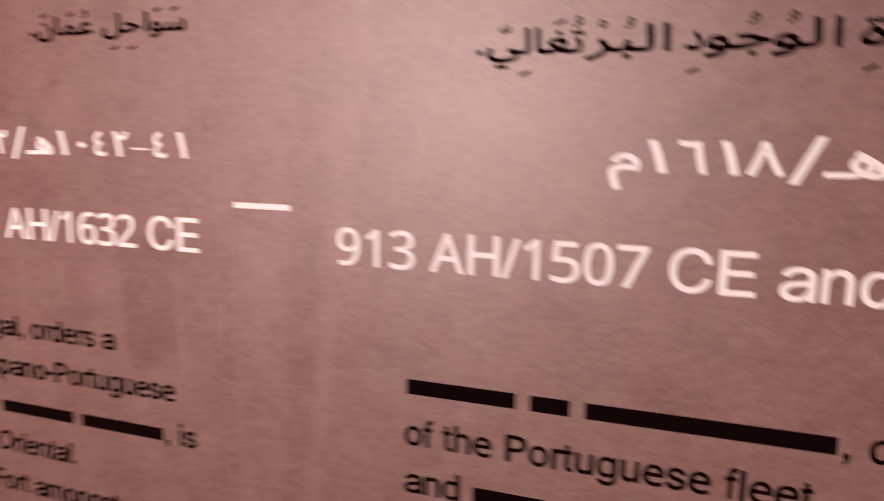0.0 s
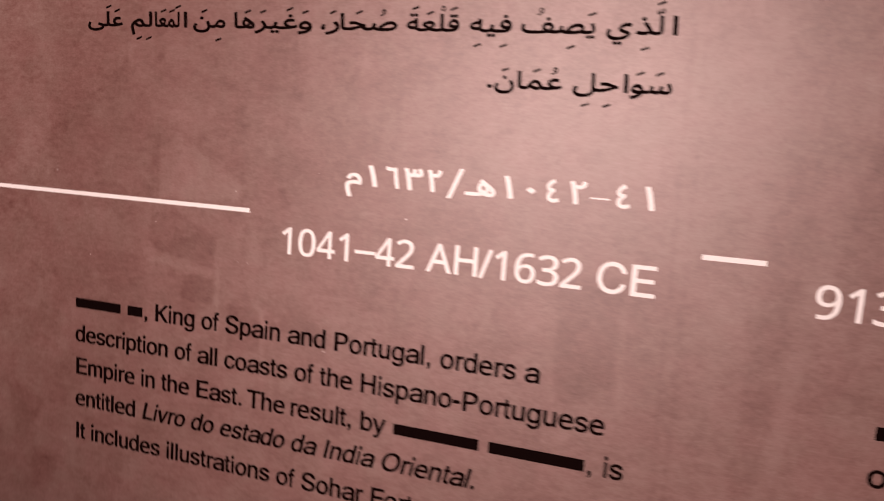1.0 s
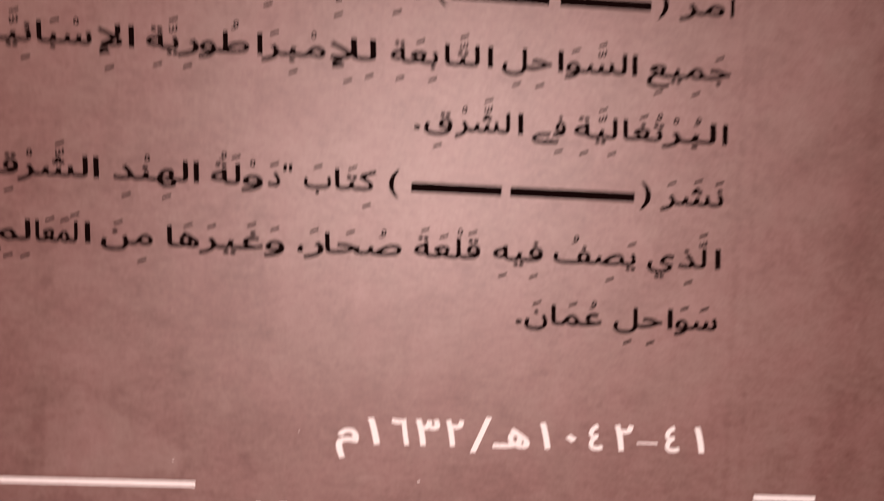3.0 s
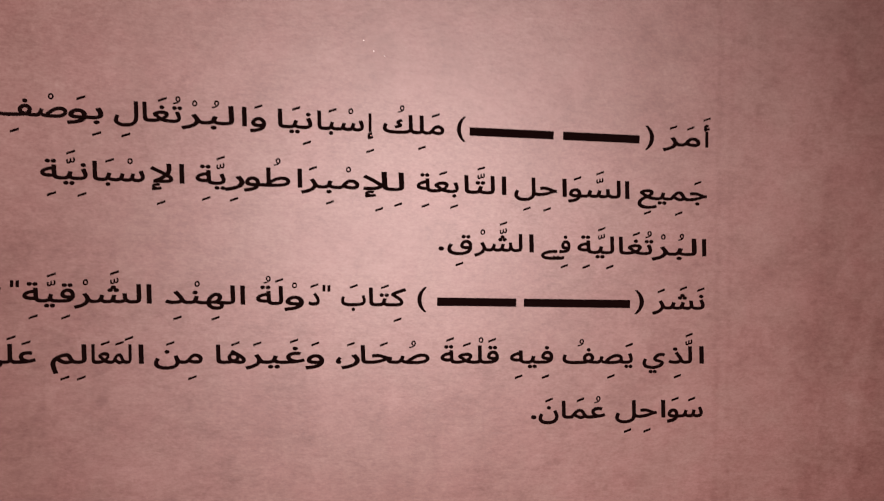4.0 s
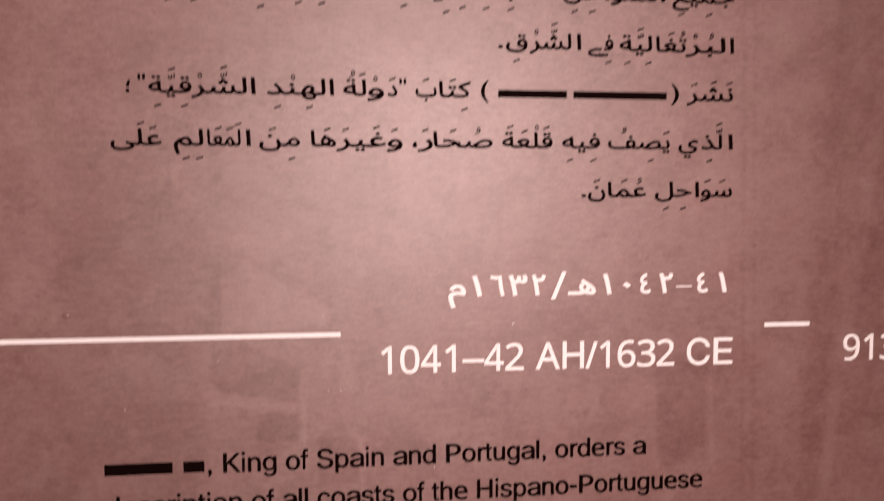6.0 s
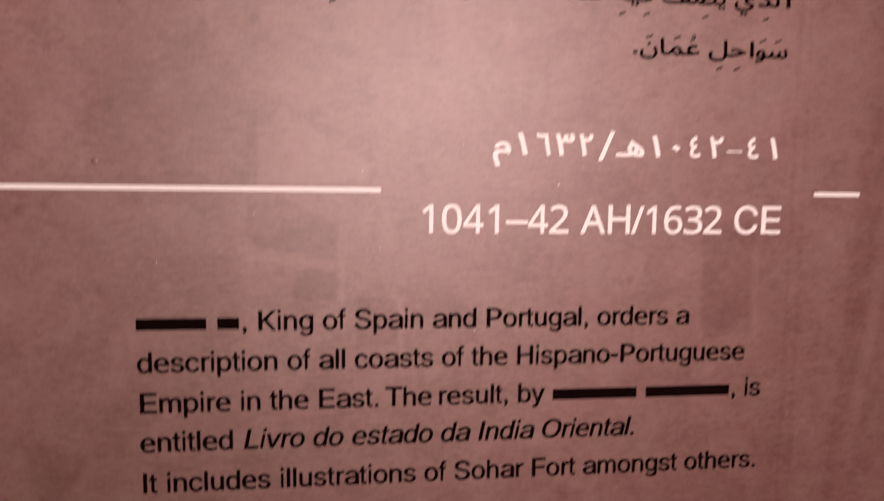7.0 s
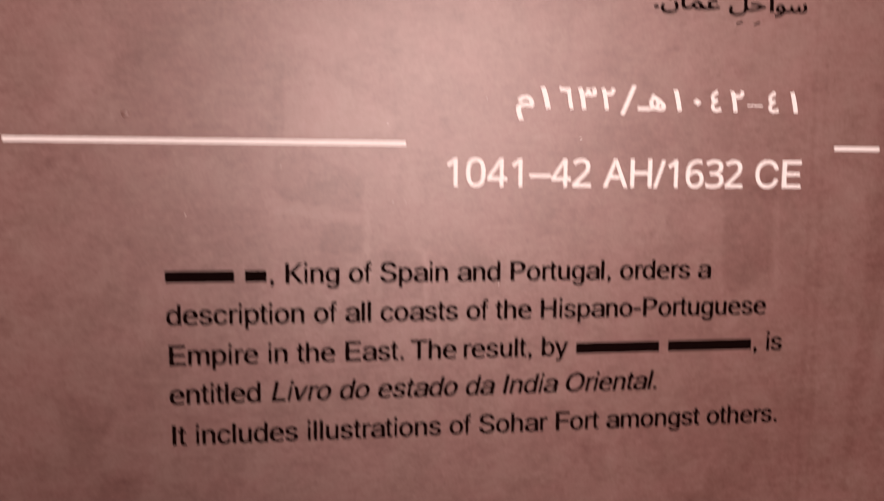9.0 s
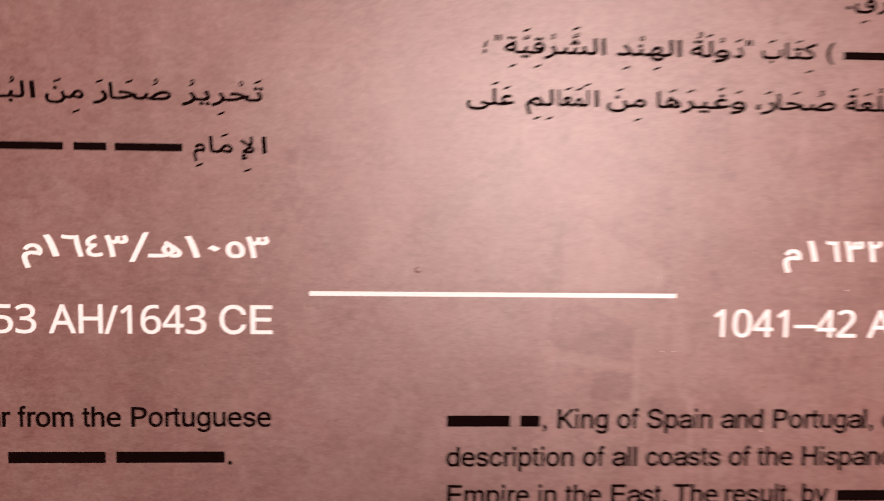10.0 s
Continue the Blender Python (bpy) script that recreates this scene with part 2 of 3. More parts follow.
# ---- the panel ----
panel = tagged(new("information_panel"), "grey-brown printed history panel with bilingual dates and text", "information panel")
panel.location = (-0.17, 0.0, 0.55)
board = slab("board", (-1.15, 0.0, 0.0), (1.15, 0.018, 1.75), PANEL, 0.002, panel)
tagged(board, "satin grey-brown board with a faint masonry picture")

FRONT = -0.0004  # the letters' faces stand this far out of the board

# ---- letters ----
# Advance and left and right edge of each letter of a grotesque face, in thousandths of its size.
GROTESQUE = {}
for row in ("A667 14 654|C722 44 681|E667 86 616|F611 86 583|H722 77 646|I278 91 188|K667 76 663|L556 76 537|O778 39 739|P667 86 622",
            "S667 49 620|T611 14 597|a556 36 530|b556 58 517|c500 30 477|d556 35 499|e556 40 516|f278 14 262|g556 40 499|h556 65 491",
            "i222 67 155|k500 67 501|l222 67 155|m833 65 769|n556 65 491|o556 35 521|p556 58 517|q556 35 494|r333 77 332|s500 32 464",
            "t278 14 257|u556 68 489|v500 8 492|w722 14 709|y500 11 489|,278 87 191|.278 87 191|/278 -17 295|-333 44 289|\u2013556 0 556",
            "0556 37 519|1556 101 359|2556 26 507|3556 34 522|4556 25 523|5556 32 514|6556 38 518|7556 37 523|9556 42 514"):
    for entry in row.split("|"):
        head, low, high = entry.split(" ")
        GROTESQUE[head[0]] = (int(head[1:]) / 1000, int(low) / 1000, int(high) / 1000)

# The built-in face's upright sans letters, by the signs that carry them; dots above or below are cut away.
SANS = dict(zip("ACEFHKLOPSTabcdefghikmnoprstuvy0123456789",
                "\U0001d5a0\u0421\u0415\u1e1e\u041d\U0001d5aa\u1e36\u041e\U0001d5af\u0405\u0422\u0430\u1e05\u0441\u1e0d\U0001d5be\u1e1f\u0261\u04bb\u0456\u1e33\u1e43\u1e47\u043e\u0440\u1e5b\u0455\u1e6d\u1ee5\u1e7f\u0443"
                "\U0001d7e2\U0001d7e3\U0001d7e4\U0001d7e5\U0001d7e6\U0001d7e7\U0001d7e8\U0001d7e9\U0001d7ea\U0001d7eb"))
glyphs = {}


def cut_dots(verts, faces, floor_y, roof_y):
    """Leaves out the islands that lie wholly under floor_y or over roof_y."""
    spots, root = {}, []
    for v in verts:
        key = (round(v[0], 4), round(v[1], 4))
        root.append(spots.setdefault(key, len(spots)))
    link = list(range(len(spots)))

    def top_of(i):
        while link[i] != i:
            link[i] = link[link[i]]
            i = link[i]
        return i

    for f in faces:
        for i in f[1:]:
            link[top_of(root[i])] = top_of(root[f[0]])
    ends = {}
    for v, r in zip(verts, root):
        low, high = ends.get(top_of(r), (9, -9))
        ends[top_of(r)] = (min(low, v[1]), max(high, v[1]))
    kept = {k for k, (low, high) in ends.items() if high > floor_y and low < roof_y}
    order = [i for i in range(len(verts)) if top_of(root[i]) in kept]
    index = {old: n for n, old in enumerate(order)}
    return verts[order], [tuple(index[i] for i in f) for f in faces if f[0] in index]


def turns_round(x, y, loops):
    """How often the outlines wind round a point."""
    count = 0
    for loop in loops:
        for (ax, ay), (bx, by) in zip(loop, loop[1:] + loop[:1]):
            if (ay > y) != (by > y):
                side = (bx - ax) * (y - ay) - (by - ay) * (x - ax)
                if by > ay and side > 0:
                    count += 1
                elif by < ay and side < 0:
                    count -= 1
    return count


def loops_of(text):
    """Closed outlines of some characters of the built-in font at size 1."""
    data = bpy.data.curves.new("letters", "FONT")
    data.body, data.size = text, 1.0
    ob = new("letters", data)
    deps = bpy.context.evaluated_depsgraph_get()
    deps.update()
    loops = []
    for spline in ob.evaluated_get(deps).to_curve(deps).splines:
        pts = spline.bezier_points
        loop = []
        for p, q in zip(pts, list(pts[1:]) + [pts[0]]):
            span = (q.co - p.co).normalized()
            bent = max((p.handle_right - p.co).cross(span).length, (q.handle_left - q.co).cross(span).length) > 1e-4
            step = geometry.interpolate_bezier(p.co, p.handle_right, q.handle_left, q.co, 6 if bent else 2)
            loop += [(v.x, v.y) for v in step[:-1]]
        loops.append([p for n, p in enumerate(loop) if abs(p[0] - loop[n - 1][0]) + abs(p[1] - loop[n - 1][1]) > 1e-5])
    bpy.data.objects.remove(ob)
    bpy.data.curves.remove(data)
    return [loop for loop in loops if len(loop) > 2]


def outline(text):
    """Mesh of some characters: corners (x, y, front or back, way out of the stroke) and faces. Strokes that cross are one."""
    if text not in glyphs:
        loops = loops_of(text)
        points, edges = [], []
        for loop in loops:
            start = len(points)
            points += [Vector(p) for p in loop]
            edges += [(start + i, start + (i + 1) % len(loop)) for i in range(len(loop))]
        spots, _, tris, _, _, _ = geometry.delaunay_2d_cdt(points, edges, [], 0, 1e-5)
        kept, border = [], {}
        for tri in tris:
            a, b, c = (spots[i] for i in tri)
            if abs((b - a).cross(c - a)) > 1e-9 and turns_round((a.x + b.x + c.x) / 3, (a.y + b.y + c.y) / 3, loops):
                tri = tuple(tri) if (b - a).cross(c - a) > 0 else tuple(tri)[::-1]
                kept.append(tri)
                for i, j in zip(tri, tri[1:] + tri[:1]):
                    if (j, i) in border:
                        del border[j, i]
                    else:
                        border[i, j] = Vector((spots[j].y - spots[i].y, spots[i].x - spots[j].x)).normalized()
        ways = [Vector((0, 0)) for _ in spots]
        for (i, j), way in border.items():
            ways[i] += way
            ways[j] += way
        ways = [w / max(0.6, w.length_squared / 2) if w.length > 0.05 else w for w in ways]
        verts = [(p.x, p.y, side, w.x, w.y) for side in (1.0, -1.0) for p, w in zip(spots, ways)]
        faces = kept + [(j, i, i + len(spots), j + len(spots)) for i, j in border]
        glyphs[text] = (np.array(verts).reshape(-1, 5), faces)
    return glyphs[text]


class Ink:
    """Gathers the characters of one printed word on the panel into one mesh."""

    def __init__(self):
        self.verts, self.faces = [], []

    def add(self, x, z, glyph, faces, bold=(0.0, 0.0), proud=1.0):
        """One character. bold: how far its strokes are fattened to the sides and up and down."""
        start = len(self.verts)
        x, z = x + glyph[:, 3] * bold[0], z + glyph[:, 4] * bold[1]
        self.verts += [(a, 0.0002 if d < 0 else FRONT * proud, b) for a, b, d in zip(x, z, glyph[:, 2])]
        self.faces += [tuple(start + i for i in f) for f in faces]

    def bar(self, x0, x1, z0, z1):
        start = len(self.verts)
        self.verts += [(x, y, z) for y in (FRONT, 0.0002) for x, z in ((x0, z0), (x1, z0), (x1, z1), (x0, z1))]
        self.faces += [tuple(start + i for i in f) for f in ((0, 1, 2, 3), (0, 4, 5, 1), (1, 5, 6, 2), (2, 6, 7, 3), (3, 7, 4, 0))]

    def link(self, name, material, label):
        """Makes the word a part of the panel and starts the next one."""
        if self.verts:
            here = panel.location
            link_mesh(name, [(x - here.x, y - here.y, z - here.z) for x, y, z in self.verts], self.faces, material, panel, label)
        self.verts, self.faces = [], []


def tall(y, small):
    """The built-in face's heights turned into those of the panel's grotesque."""
    if small:
        return np.where(y > 0.546, 0.523 + (y - 0.546) * (0.718 - 0.523) / (0.728 - 0.546), y * 0.523 / 0.546)
    return y * 0.718 / 0.728


def latin(ink, text, x, z, size, slant, finish):
    """Sets a run of latin characters from x on the base line z. Numbers in braces are plain bars of so many thousandths. Returns the end."""
    for n, piece in enumerate(text.replace("}", "{").split("{")):
        if n % 2:
            for k, wide in enumerate(piece.split(" ")):
                x += 0.278 * size if k else 0.0
                end = x + int(wide) / 1000 * size
                finish()
                ink.bar(x + 0.05 * size, end - 0.05 * size, z + 0.06 * size, z + 0.47 * size)
                finish("bar")
                x = end
            continue
        for ch in piece:
            if ch == " ":
                finish()
                x += 0.278 * size
                continue
            adv, low, high = GROTESQUE[ch]
            verts, faces = outline(SANS.get(ch, ch))
            if ch in SANS:
                verts, faces = cut_dots(verts, faces, -0.03, 0.745)
            vx, vy = verts[:, 0], verts[:, 1]
            if ch in SANS:
                vy = tall(vy, ch.islower())
            elif ch in "Il":
                vy = vy * 0.718 / 0.682
            elif ch in "-\u2013":
                vy = 0.277 + (vy - vy.mean()) * 1.1
            gx = low + (vx - vx.min()) / (vx.max() - vx.min()) * (high - low)
            ink.add(x + (gx + slant * vy) * size, z + vy * size, verts, faces, ((0.009 if size > 0.02 else 0.0185) * size, (0.008 if size > 0.02 else 0.012) * size))
            x += adv * size
            if size > 0.02:
                finish()
    return x


def width_of(text, size):
    return sum(0.278 if ch == " " else GROTESQUE[ch][0] for ch in text) * size


FORMS = {}
for row in ("\u0627FE8D2|\u0623FE832|\u0625FE872|\u0628FE8F4|\u0629FE932|\u062aFE954|\u062bFE994|\u062cFE9D4|\u062dFEA14|\u062fFEA92|\u0630FEAB2",
            "\u0631FEAD2|\u0633FEB14|\u0634FEB54|\u0635FEB94|\u0637FEC14|\u0639FEC94|\u063aFECD4|\u0641FED14|\u0642FED54|\u0643FED94",
            "\u0644FEDD4|\u0645FEE14|\u0646FEE54|\u0647FEE94|\u0648FEED2|\u0649FEEF2|\u064aFEF14|\u06d2FBAE2|\ufef9FEF92"):
    for entry in row.split("|"):
        FORMS[entry[0]] = (int(entry[1:5], 16), int(entry[5]))
ABOVE, BELOW = "\u064e\u064f\u0651\u0652", "\u0650"
ARABIC_SIZE = 0.0121


def arabic(ink, text, x0, x1, z, size=ARABIC_SIZE, bold=(0.016, 0.027), lean=0.0):
    """Sets one joined run of arabic letters between x0 and x1 on the base line z, with its vowel signs."""
    letters = []
    for ch in text:
        if ch in ABOVE or ch in BELOW:
            letters[-1][1] += ch
        else:
            letters.append([ch, ""])
    placed, cursor = [], 0.0
    if text[0] == "\u0627" and x1 - x0 < 0.0022:
        x0, x1 = (x0 + x1) / 2 - 0.0011, (x0 + x1) / 2 + 0.0011
    for i, (ch, marks) in enumerate(letters):
        if ch in FORMS:
            code, count = FORMS[ch]
            first, last = i == 0, i == len(letters) - 1
            form = 0 if first and last else (1 if last else (2 if first else 3))
            glyph = chr(code + (form if form < count else form - 2))
        else:
            glyph = ch
        verts, faces = outline(glyph)
        if lean:
            verts = verts.copy()
            verts[:, 0] -= lean * verts[:, 1]
        pair = outline(glyph + "\ufe8d")[0]
        step = pair[:, 0].max() - outline("\ufe8d")[0][:, 0].max()
        cursor -= step
        placed.append((cursor, verts, faces, marks, ch in "\u0625\ufef9"))
    low = min(c + v[:, 0].min() for c, v, *_ in placed)
    high = max(c + v[:, 0].max() for c, v, *_ in placed)
    stretch = (x1 - x0) / (high - low)
    for n, (c, verts, faces, marks, low_hamza) in enumerate(placed):
        gx = x0 + (c + verts[:, 0] - low) * stretch
        ink.add(gx, z + verts[:, 1] * size, verts, faces, (bold[0] * size, bold[1] * size), 1.0 + 0.2 * (n % 2))
        middle, top = (gx.min() + gx.max()) / 2, verts[:, 1].max()
        lift = max(0.78, top + 0.26)
        for mark in sorted(marks, key="\u0651\u064e\u064f\u0650\u0652".index):
            mv, mf = outline(mark)
            mx, my = mv[:, 0] - (mv[:, 0].min() + mv[:, 0].max()) / 2, mv[:, 1] - (mv[:, 1].min() + mv[:, 1].max()) / 2
            grow = 1.35 if mark in "\u064e\u0650" else 1.10
            at = (-0.80 if low_hamza else -0.58) if mark in BELOW else lift
            if mark == "\u0651":
                at, lift = lift - 0.06, lift + 0.26
            ink.add(middle + mx * grow * size * 1.05, z + (at + my * grow * (1.35 if mark in "\u064e\u0650" else 1.2)) * size, mv, mf, (-0.002 * size, -0.006 * size))


BLACK_A, BLACK_E, WHITE_LABEL = "black printed arabic letters", "black printed english word", "white printed character of a date"


def arabic_line(z, runs, size=ARABIC_SIZE):
    """A line from runs of 'letters left right', the edges in tenths of a millimetre; * is a plain bar, _ ends a word."""
    ink = Ink()
    for run in runs.split("|"):
        text, x0, x1 = run.strip("_").split(" ")
        x0, x1 = float(x0) / 10000, float(x1) / 10000
        if text == "*":
            ink.link("word", BLACK_INK, BLACK_A)
            ink.bar(x0, x1, z + 0.0002, z + 0.0044)
            ink.link("bar", BLACK_INK, "plain black bar")
        elif text == "''":
            wide = (x1 - x0) * 0.36
            ink.bar(x0, x0 + wide, z + 0.0066, z + 0.0098)
            ink.bar(x1 - wide, x1, z + 0.0066, z + 0.0098)
        elif text == ":":
            for low in (x0, x1 - 0.0016):
                arabic(ink, ".", low, low + 0.0016, z - 0.0034)
        elif text in "()":
            arabic(ink, text, x0, x1, z + 0.0002, 0.0135, (0.008, 0.008))
        else:
            arabic(ink, text, x0, x1, z, size)
        if run.endswith("_") or text in "()''":
            ink.link("word", BLACK_INK, BLACK_A)
    ink.link("word", BLACK_INK, BLACK_A)


def date_line(z, runs):
    """White arabic figures: 'figure left right' in tenths of a millimetre."""
    ink = Ink()
    for run in runs.split("|"):
        text, x0, x1 = run.split(" ")
        x0, x1 = float(x0) / 10000, float(x1) / 10000
        if text == "-":
            ink.bar(x0, x1, z + 0.0032, z + 0.0040)
        elif text == "/":
            verts, faces = outline("/")
            vx, vy = verts[:, 0], verts[:, 1]
            gx = x0 + (vx - vx.min()) / (vx.max() - vx.min()) * (x1 - x0)
            gz = z - 0.0030 + (vy - vy.min()) / (vy.max() - vy.min()) * 0.0166
            ink.add(gx, gz, verts, faces, (0.0001, 0.0))
        else:
            arabic(ink, text, x0 + 0.0003, x1 - 0.0003, z, 0.0170, (0.046, 0.018) if text == "\u0661" else (0.028, 0.018), 0.16 if text == "\u0661" else 0.06)
        ink.link("character", WHITE_INK, WHITE_LABEL)


def latin_line(z, runs, size, material):
    """A line from (text, x, slant) runs; x None goes on from the run before. Large characters become parts one by one."""
    ink, end = Ink(), 0.0

    def finish(name=""):
        name = name or ("character" if size > 0.02 else "word")
        ink.link(name, material, "plain black bar" if name == "bar" else (WHITE_LABEL if size > 0.02 else BLACK_E))

    for text, x, slant in runs:
        end = latin(ink, text, end if x is None else x, z, size, slant, finish)
        finish()


# ---- the middle entry ----
arabic_line(1.6725, "أَ -56 -29|مَرَ -284 -79_|) -384 -338|* -829 -417|* -1318 -881|( -1383 -1340|مَلِكُ -1754 -1450_|إِ -1828 -1804|سْبَا -2076 -1851|نِيَا -2265 -2102_|"
            "وَ -2394 -2322|ا -2430 -2416|لبُرْ -2713 -2472|تُغَا -2890 -2713|لِ -3016 -2911_|بِوَ -3223 -3067|صْفِ -3544 -3226")
arabic_line(1.6438, "جَمِيعِ -414 -33_|ا -484 -467|لسَّوَ -792 -513|ا -824 -805|حِلِ -1077 -856_|ا -1140 -1127|لتَّا -1338 -1183|بِعَةِ -1578 -1369_|لِ\ufef9ِ -1846 -1644|"
            "مْبِرَ -2146 -1867|ا -2162 -2146|طُو -2416 -2201|رِ -2509 -2417|يَّةِ -2642 -2506_|ا -2714 -2700|\ufef9ِ -2850 -2747|سْبَا -3108 -2877|نِيَّةِ -3336 -3132")
arabic_line(1.6148, "ا -47 -27|لبُرْ -329 -81|تُغَا -511 -326|لِيَّةِ -735 -540_|فِ\u06d2 -927 -777|: -868 -832_|ا -990 -974|لشَّرْ -1277 -1031|قِ -1415 -1292|. -1461 -1436")
arabic_line(1.5863, "نَشَرَ -317 -27_|) -416 -367|* -1013 -443|* -1462 -1054|( -1562 -1517|كِتَا -1804 -1622|بَ -1939 -1822_|'' -2033 -1995|دَ -2099 -2047|وْ -2214 -2123|لَةُ -2348 -2223_|"
            "ا -2422 -2405|لهِنْدِ -2771 -2450_|ا -2855 -2836|لشَّرْ -3179 -2882|قِيَّةِ -3404 -3179_|'' -3460 -3422|؛ -3522 -3502")
arabic_line(1.5576, "ا -45 -21|لَّذِ -217 -89|ي -361 -241_|يَصِفُ -798 -420_|فِيهِ -1077 -852_|قَلْعَةَ -1436 -1139_|صُحَا -1838 -1496|رَ -1932 -1844|، -1958 -1935_|وَ -2106 -2019|"
            "غَيرَ -2392 -2112|هَا -2532 -2394_|مِنَ -2816 -2596_|ا -2886 -2867|لَمَعَا -3098 -2921|لِمِ -3277 -3122_|عَلَى -3610 -3345")
arabic_line(1.5290, "سَوَ -216 -19|ا -248 -232|حِلِ -503 -278_|عُمَا -796 -562|نَ -917 -815|. -958 -933")
date_line(1.4711, "\u0661 -87 -42|\u0664 -228 -160|- -361 -263|\u0662 -469 -385|\u0664 -589 -523|\u0660 -696 -650|\u0661 -817 -772|\ufeeb\u0640 -1035 -867|/ -1140 -1048|"
          "\u0662 -1256 -1176|\u0663 -1395 -1285|\u0666 -1504 -1423|\u0661 -1610 -1560|\u0645 -1754 -1653")
latin_line(1.4264, [("1041\u201342 AH/1632 CE", -0.2170, 0)], 0.0225, WHITE_INK)

BODY = 0.01567
ITALIC = 0.21
latin_line(1.3720, [("{2445 834}, King of Spain and Portugal, orders a", -0.3706, 0)], BODY, BLACK_INK)
latin_line(1.3494, [("description of all coasts of the Hispano-Portuguese", -0.3702, 0)], BODY, BLACK_INK)
latin_line(1.3266, [("Empire in the East.", -0.3702, 0), ("The", -0.2350, 0), ("result, by {3391 3501}, is", -0.2050, 0)], BODY, BLACK_INK)
latin_line(1.3044, [("entitled ", -0.3700, 0), ("Livro do estado da India Oriental.", None, ITALIC)], BODY, BLACK_INK)
latin_line(1.2808, [("It includes illustrations of Sohar Fort amongst others.", -0.3700, 0)], BODY, BLACK_INK)


# ---- the later entry ----
arabic_line(1.5570, "تَحْرِ -5023 -4742|يرُ -5186 -5032_|صُحَا -5579 -5244|رَ -5667 -5588_|مِنَ -5921 -5716_|ا -6003 -5976|لبُـ -6190 -6033")
arabic_line(1.5286, "ا -4749 -4724|\ufef9ِ -4867 -4793|مَا -5038 -4911|مِ -5124 -5062|* -5554 -5186|* -5776 -5599|* -6175 -5834")
date_line(1.4702, "\u0663 -4839 -4714|\u0665 -4952 -4849|\u0660 -5052 -4986|\u0661 -5173 -5101|\ufeeb\u0640 -5381 -5198|/ -5486 -5378|\u0663 -5618 -5492|\u0664 -5723 -5631|"
          "\u0666 -5855 -5738|\u0661 -5950 -5873|\u0645 -6071 -5961")
DATE = 0.0225
latin_line(1.4268, [("1053 AH/1643 CE", -0.4687 - width_of("1053 AH/1643 CE", DATE), 0)], DATE, WHITE_INK)
latin_line(1.3732, [("Sohar from the Portuguese", -0.4704 - width_of("Sohar from the Portuguese", BODY), 0)], BODY, BLACK_INK)
latin_line(1.3510, [("{1334 3556 4001}.", -0.4920 - 9.725 * BODY, 0)], BODY, BLACK_INK)

# ---- the earlier entry ----
arabic_line(1.5144, "ةِ 2694 2770_|ا 2618 2638|لوُ 2428 2577|جُو 2210 2423|دِ 2143 2201_|ا 2068 2091|لبُرْ 1790 2034|تُغَا 1601 1782|لِيّ 1410 1580|. 1369 1389", 0.0128)
date_line(1.4706, "\u0645 1899 2011|\u0661 2042 2103|\u0666 2146 2244|\u0661 2293 2349|\u0668 2380 2500|/ 2516 2627|\ufeeb\u0640 2625 2815")
latin_line(1.4265, [("913 AH/1507 CE and", 0.0738, 0)], 0.0228, WHITE_INK)
latin_line(1.3703, [("{3113 1112 5676}, c", 0.1073, 0)], 0.01615, BLACK_INK)
latin_line(1.3480, [("of the Portuguese fleet", 0.1071, 0)], 0.01615, BLACK_INK)
latin_line(1.3256, [("and {2100}", 0.1071, 0)], 0.01615, BLACK_INK)
latin_line(1.3030, [("Sohar", 0.1071, 0)], 0.01615, BLACK_INK)


# ---- the white rules of the time line ----
def rule(x0, x1, label):
    ink = Ink()
    ink.bar(x0, x1, 1.4488, 1.4514)
    ink.link("rule", WHITE_INK, label)


rule(-0.4488, -0.2380, "long white printed rule of the time line")
rule(0.0214, 0.0513, "short white printed rule of the time line")


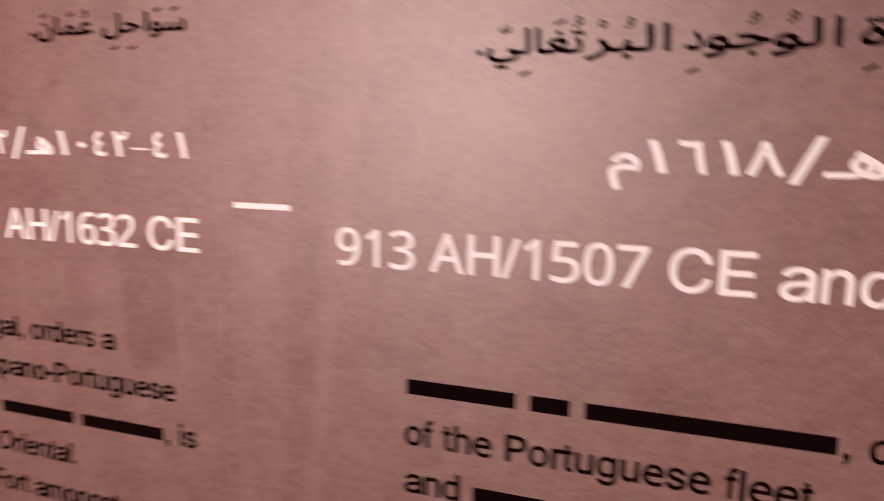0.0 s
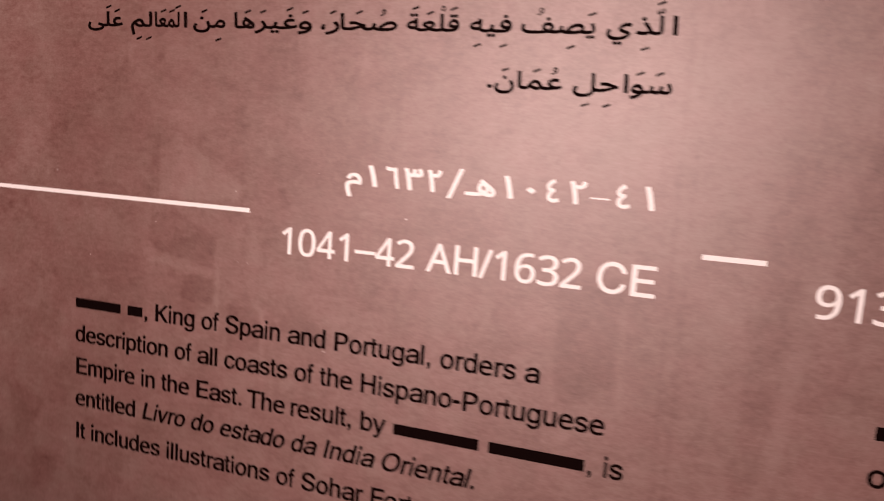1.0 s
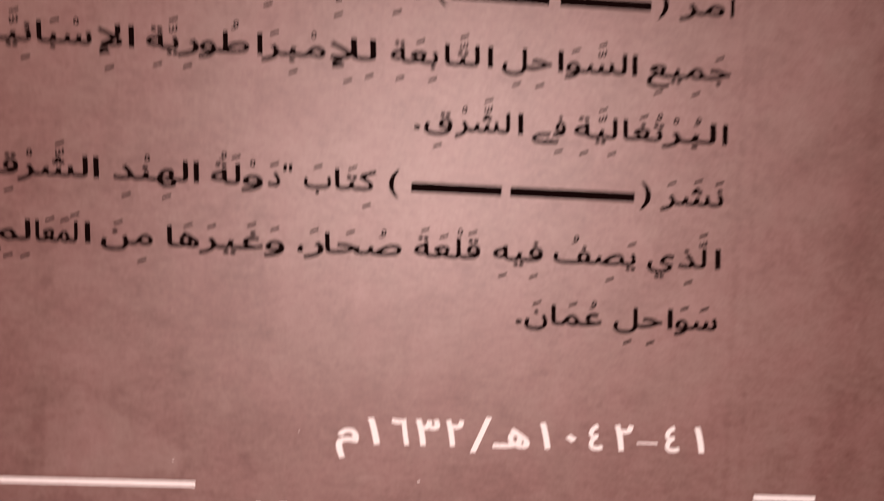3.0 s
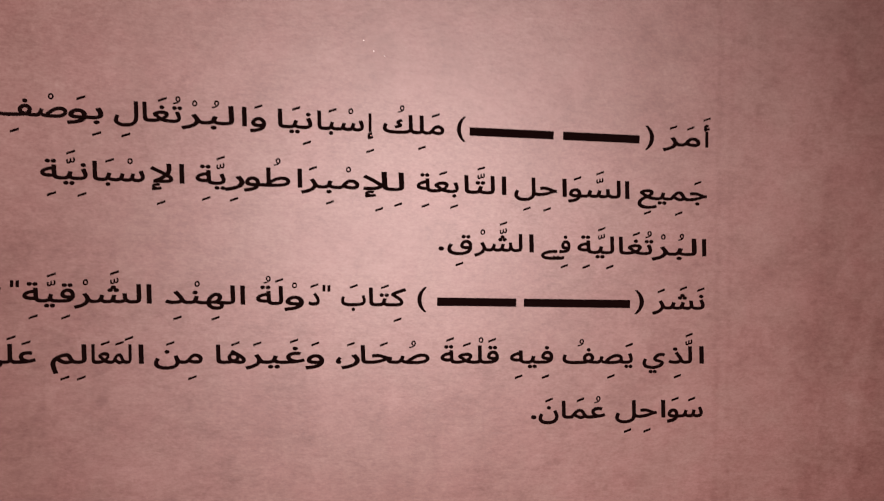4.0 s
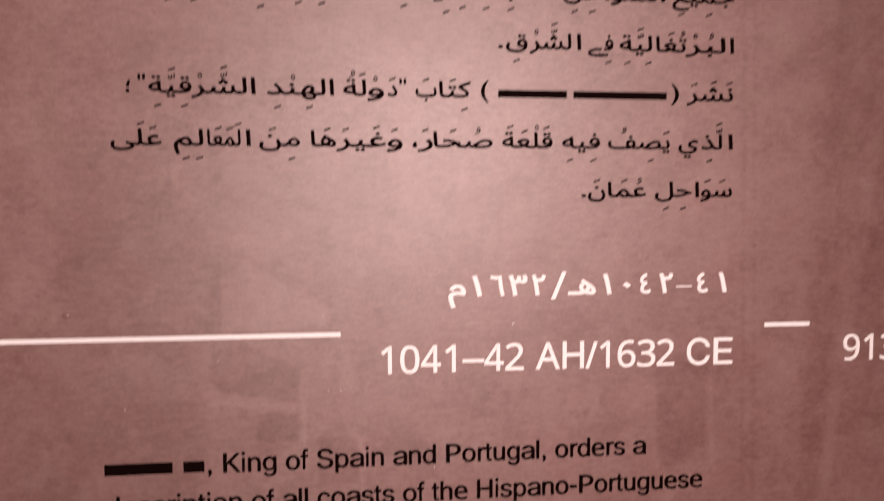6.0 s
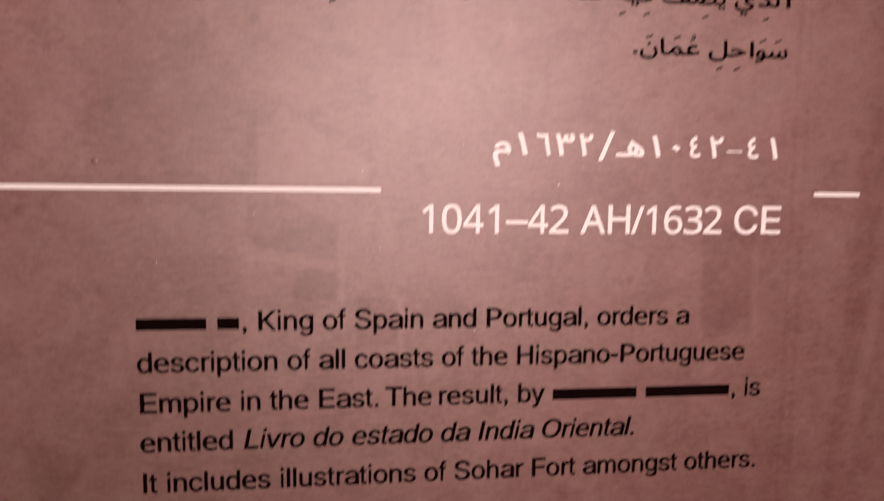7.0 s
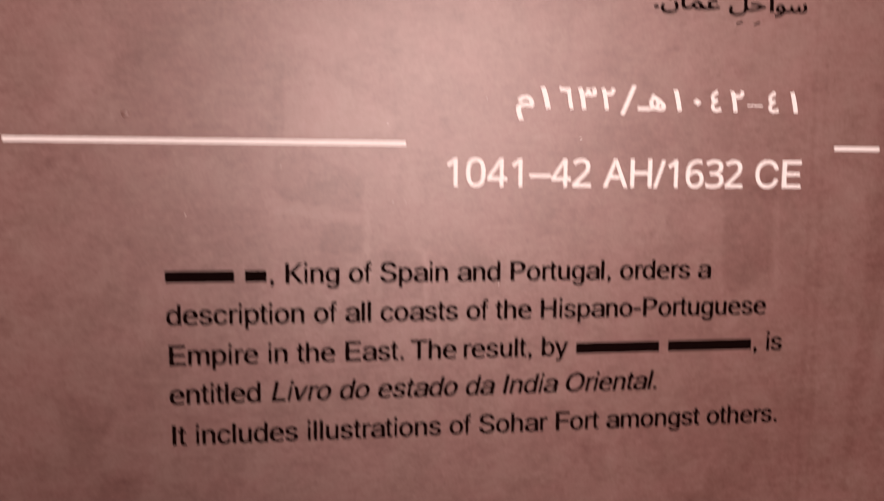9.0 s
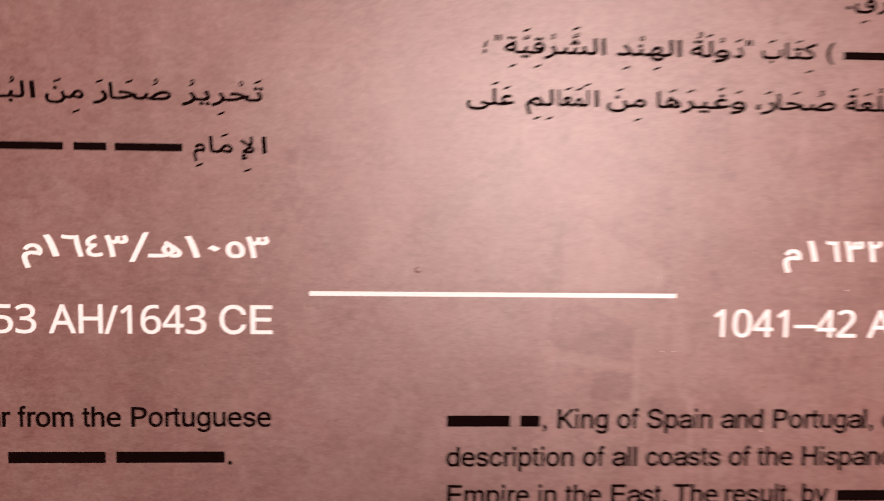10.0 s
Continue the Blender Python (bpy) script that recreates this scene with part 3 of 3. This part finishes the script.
# ---- small white flecks: some are marks in the print, some painted glints ----
def fleck(x, z, wide, high, turn):
    random.seed(round(x * 90001 + z * 7001))
    bm = bmesh.new()
    ring = []
    for k in range(7):
        a, r = k / 7 * math.tau, random.uniform(0.65, 1.1)
        px, pz = math.cos(a) * wide / 2 * r, math.sin(a) * high / 2 * r
        ring.append(bm.verts.new((x + 0.17 + px * math.cos(turn) - pz * math.sin(turn), FRONT * 0.8, z - 0.55 + px * math.sin(turn) + pz * math.cos(turn))))
    face = bm.faces.new(ring)
    back = bmesh.ops.extrude_face_region(bm, geom=[face])["geom"]
    for v in back:
        if isinstance(v, bmesh.types.BMVert):
            v.co.y = 0.0002
    bmesh.ops.recalc_face_normals(bm, faces=list(bm.faces))
    me = bpy.data.meshes.new("fleck")
    bm.to_mesh(me)
    bm.free()
    me.materials.append(WHITE_INK)
    ob = new("fleck", me)
    ob.parent = panel
    tagged(ob, "tiny white fleck painted like a glint")


for x, z, wide, high, turn in ((-0.184, 1.370, 0.0010, 0.0006, 0.3), (-0.137, 1.454, 0.0014, 0.0006, 0.4), 
                               (-0.157, 1.746, 0.0011, 0.0007, 0.2), (-0.146, 1.745, 0.0009, 0.0007, 1.3), (-0.148, 1.741, 0.0007, 0.0006, 0.8),
                               (-0.135, 1.7425, 0.0008, 0.0007, 2.0), (-0.181, 1.712, 0.0010, 0.0006, 0.6), (-0.1755, 1.710, 0.0007, 0.0006, 1.7),
                               (-0.186, 1.717, 0.0008, 0.0006, 0.1), (-0.3580, 1.4102, 0.0006, 0.0005, 0.5), (-0.3066, 1.4367, 0.0006, 0.0004, 0.9),
                               (-0.2452, 1.4174, 0.0006, 0.0005, 0.4), (-0.2382, 1.4176, 0.0007, 0.0004, 0.2), (-0.2481, 1.4608, 0.0008, 0.0004, 1.1),
                               (-0.1923, 1.4757, 0.0006, 0.0004, 0.3)):
    fleck(x, z, wide, high, turn)


def blister(x, z, radius, height):
    """A small raised bubble in the print."""
    bm = bmesh.new()
    bmesh.ops.create_uvsphere(bm, u_segments=20, v_segments=12, radius=1.0)
    bmesh.ops.delete(bm, geom=[v for v in bm.verts if v.co.y > 0.05], context="VERTS")
    for v in bm.verts:
        v.co = Vector((x + 0.17 + v.co.x * radius * (1.0 + 0.15 * v.co.z), v.co.y * height, z - 0.55 + v.co.z * radius * 0.8))
    for f in bm.faces:
        f.smooth = True
    me = bpy.data.meshes.new("blister")
    bm.to_mesh(me)
    bm.free()
    me.materials.append(PANEL)
    ob = new("blister", me)
    ob.parent = panel
    tagged(ob, "small raised bubble in the print")


blister(-0.3874, 1.4638, 0.0020, 0.0004)
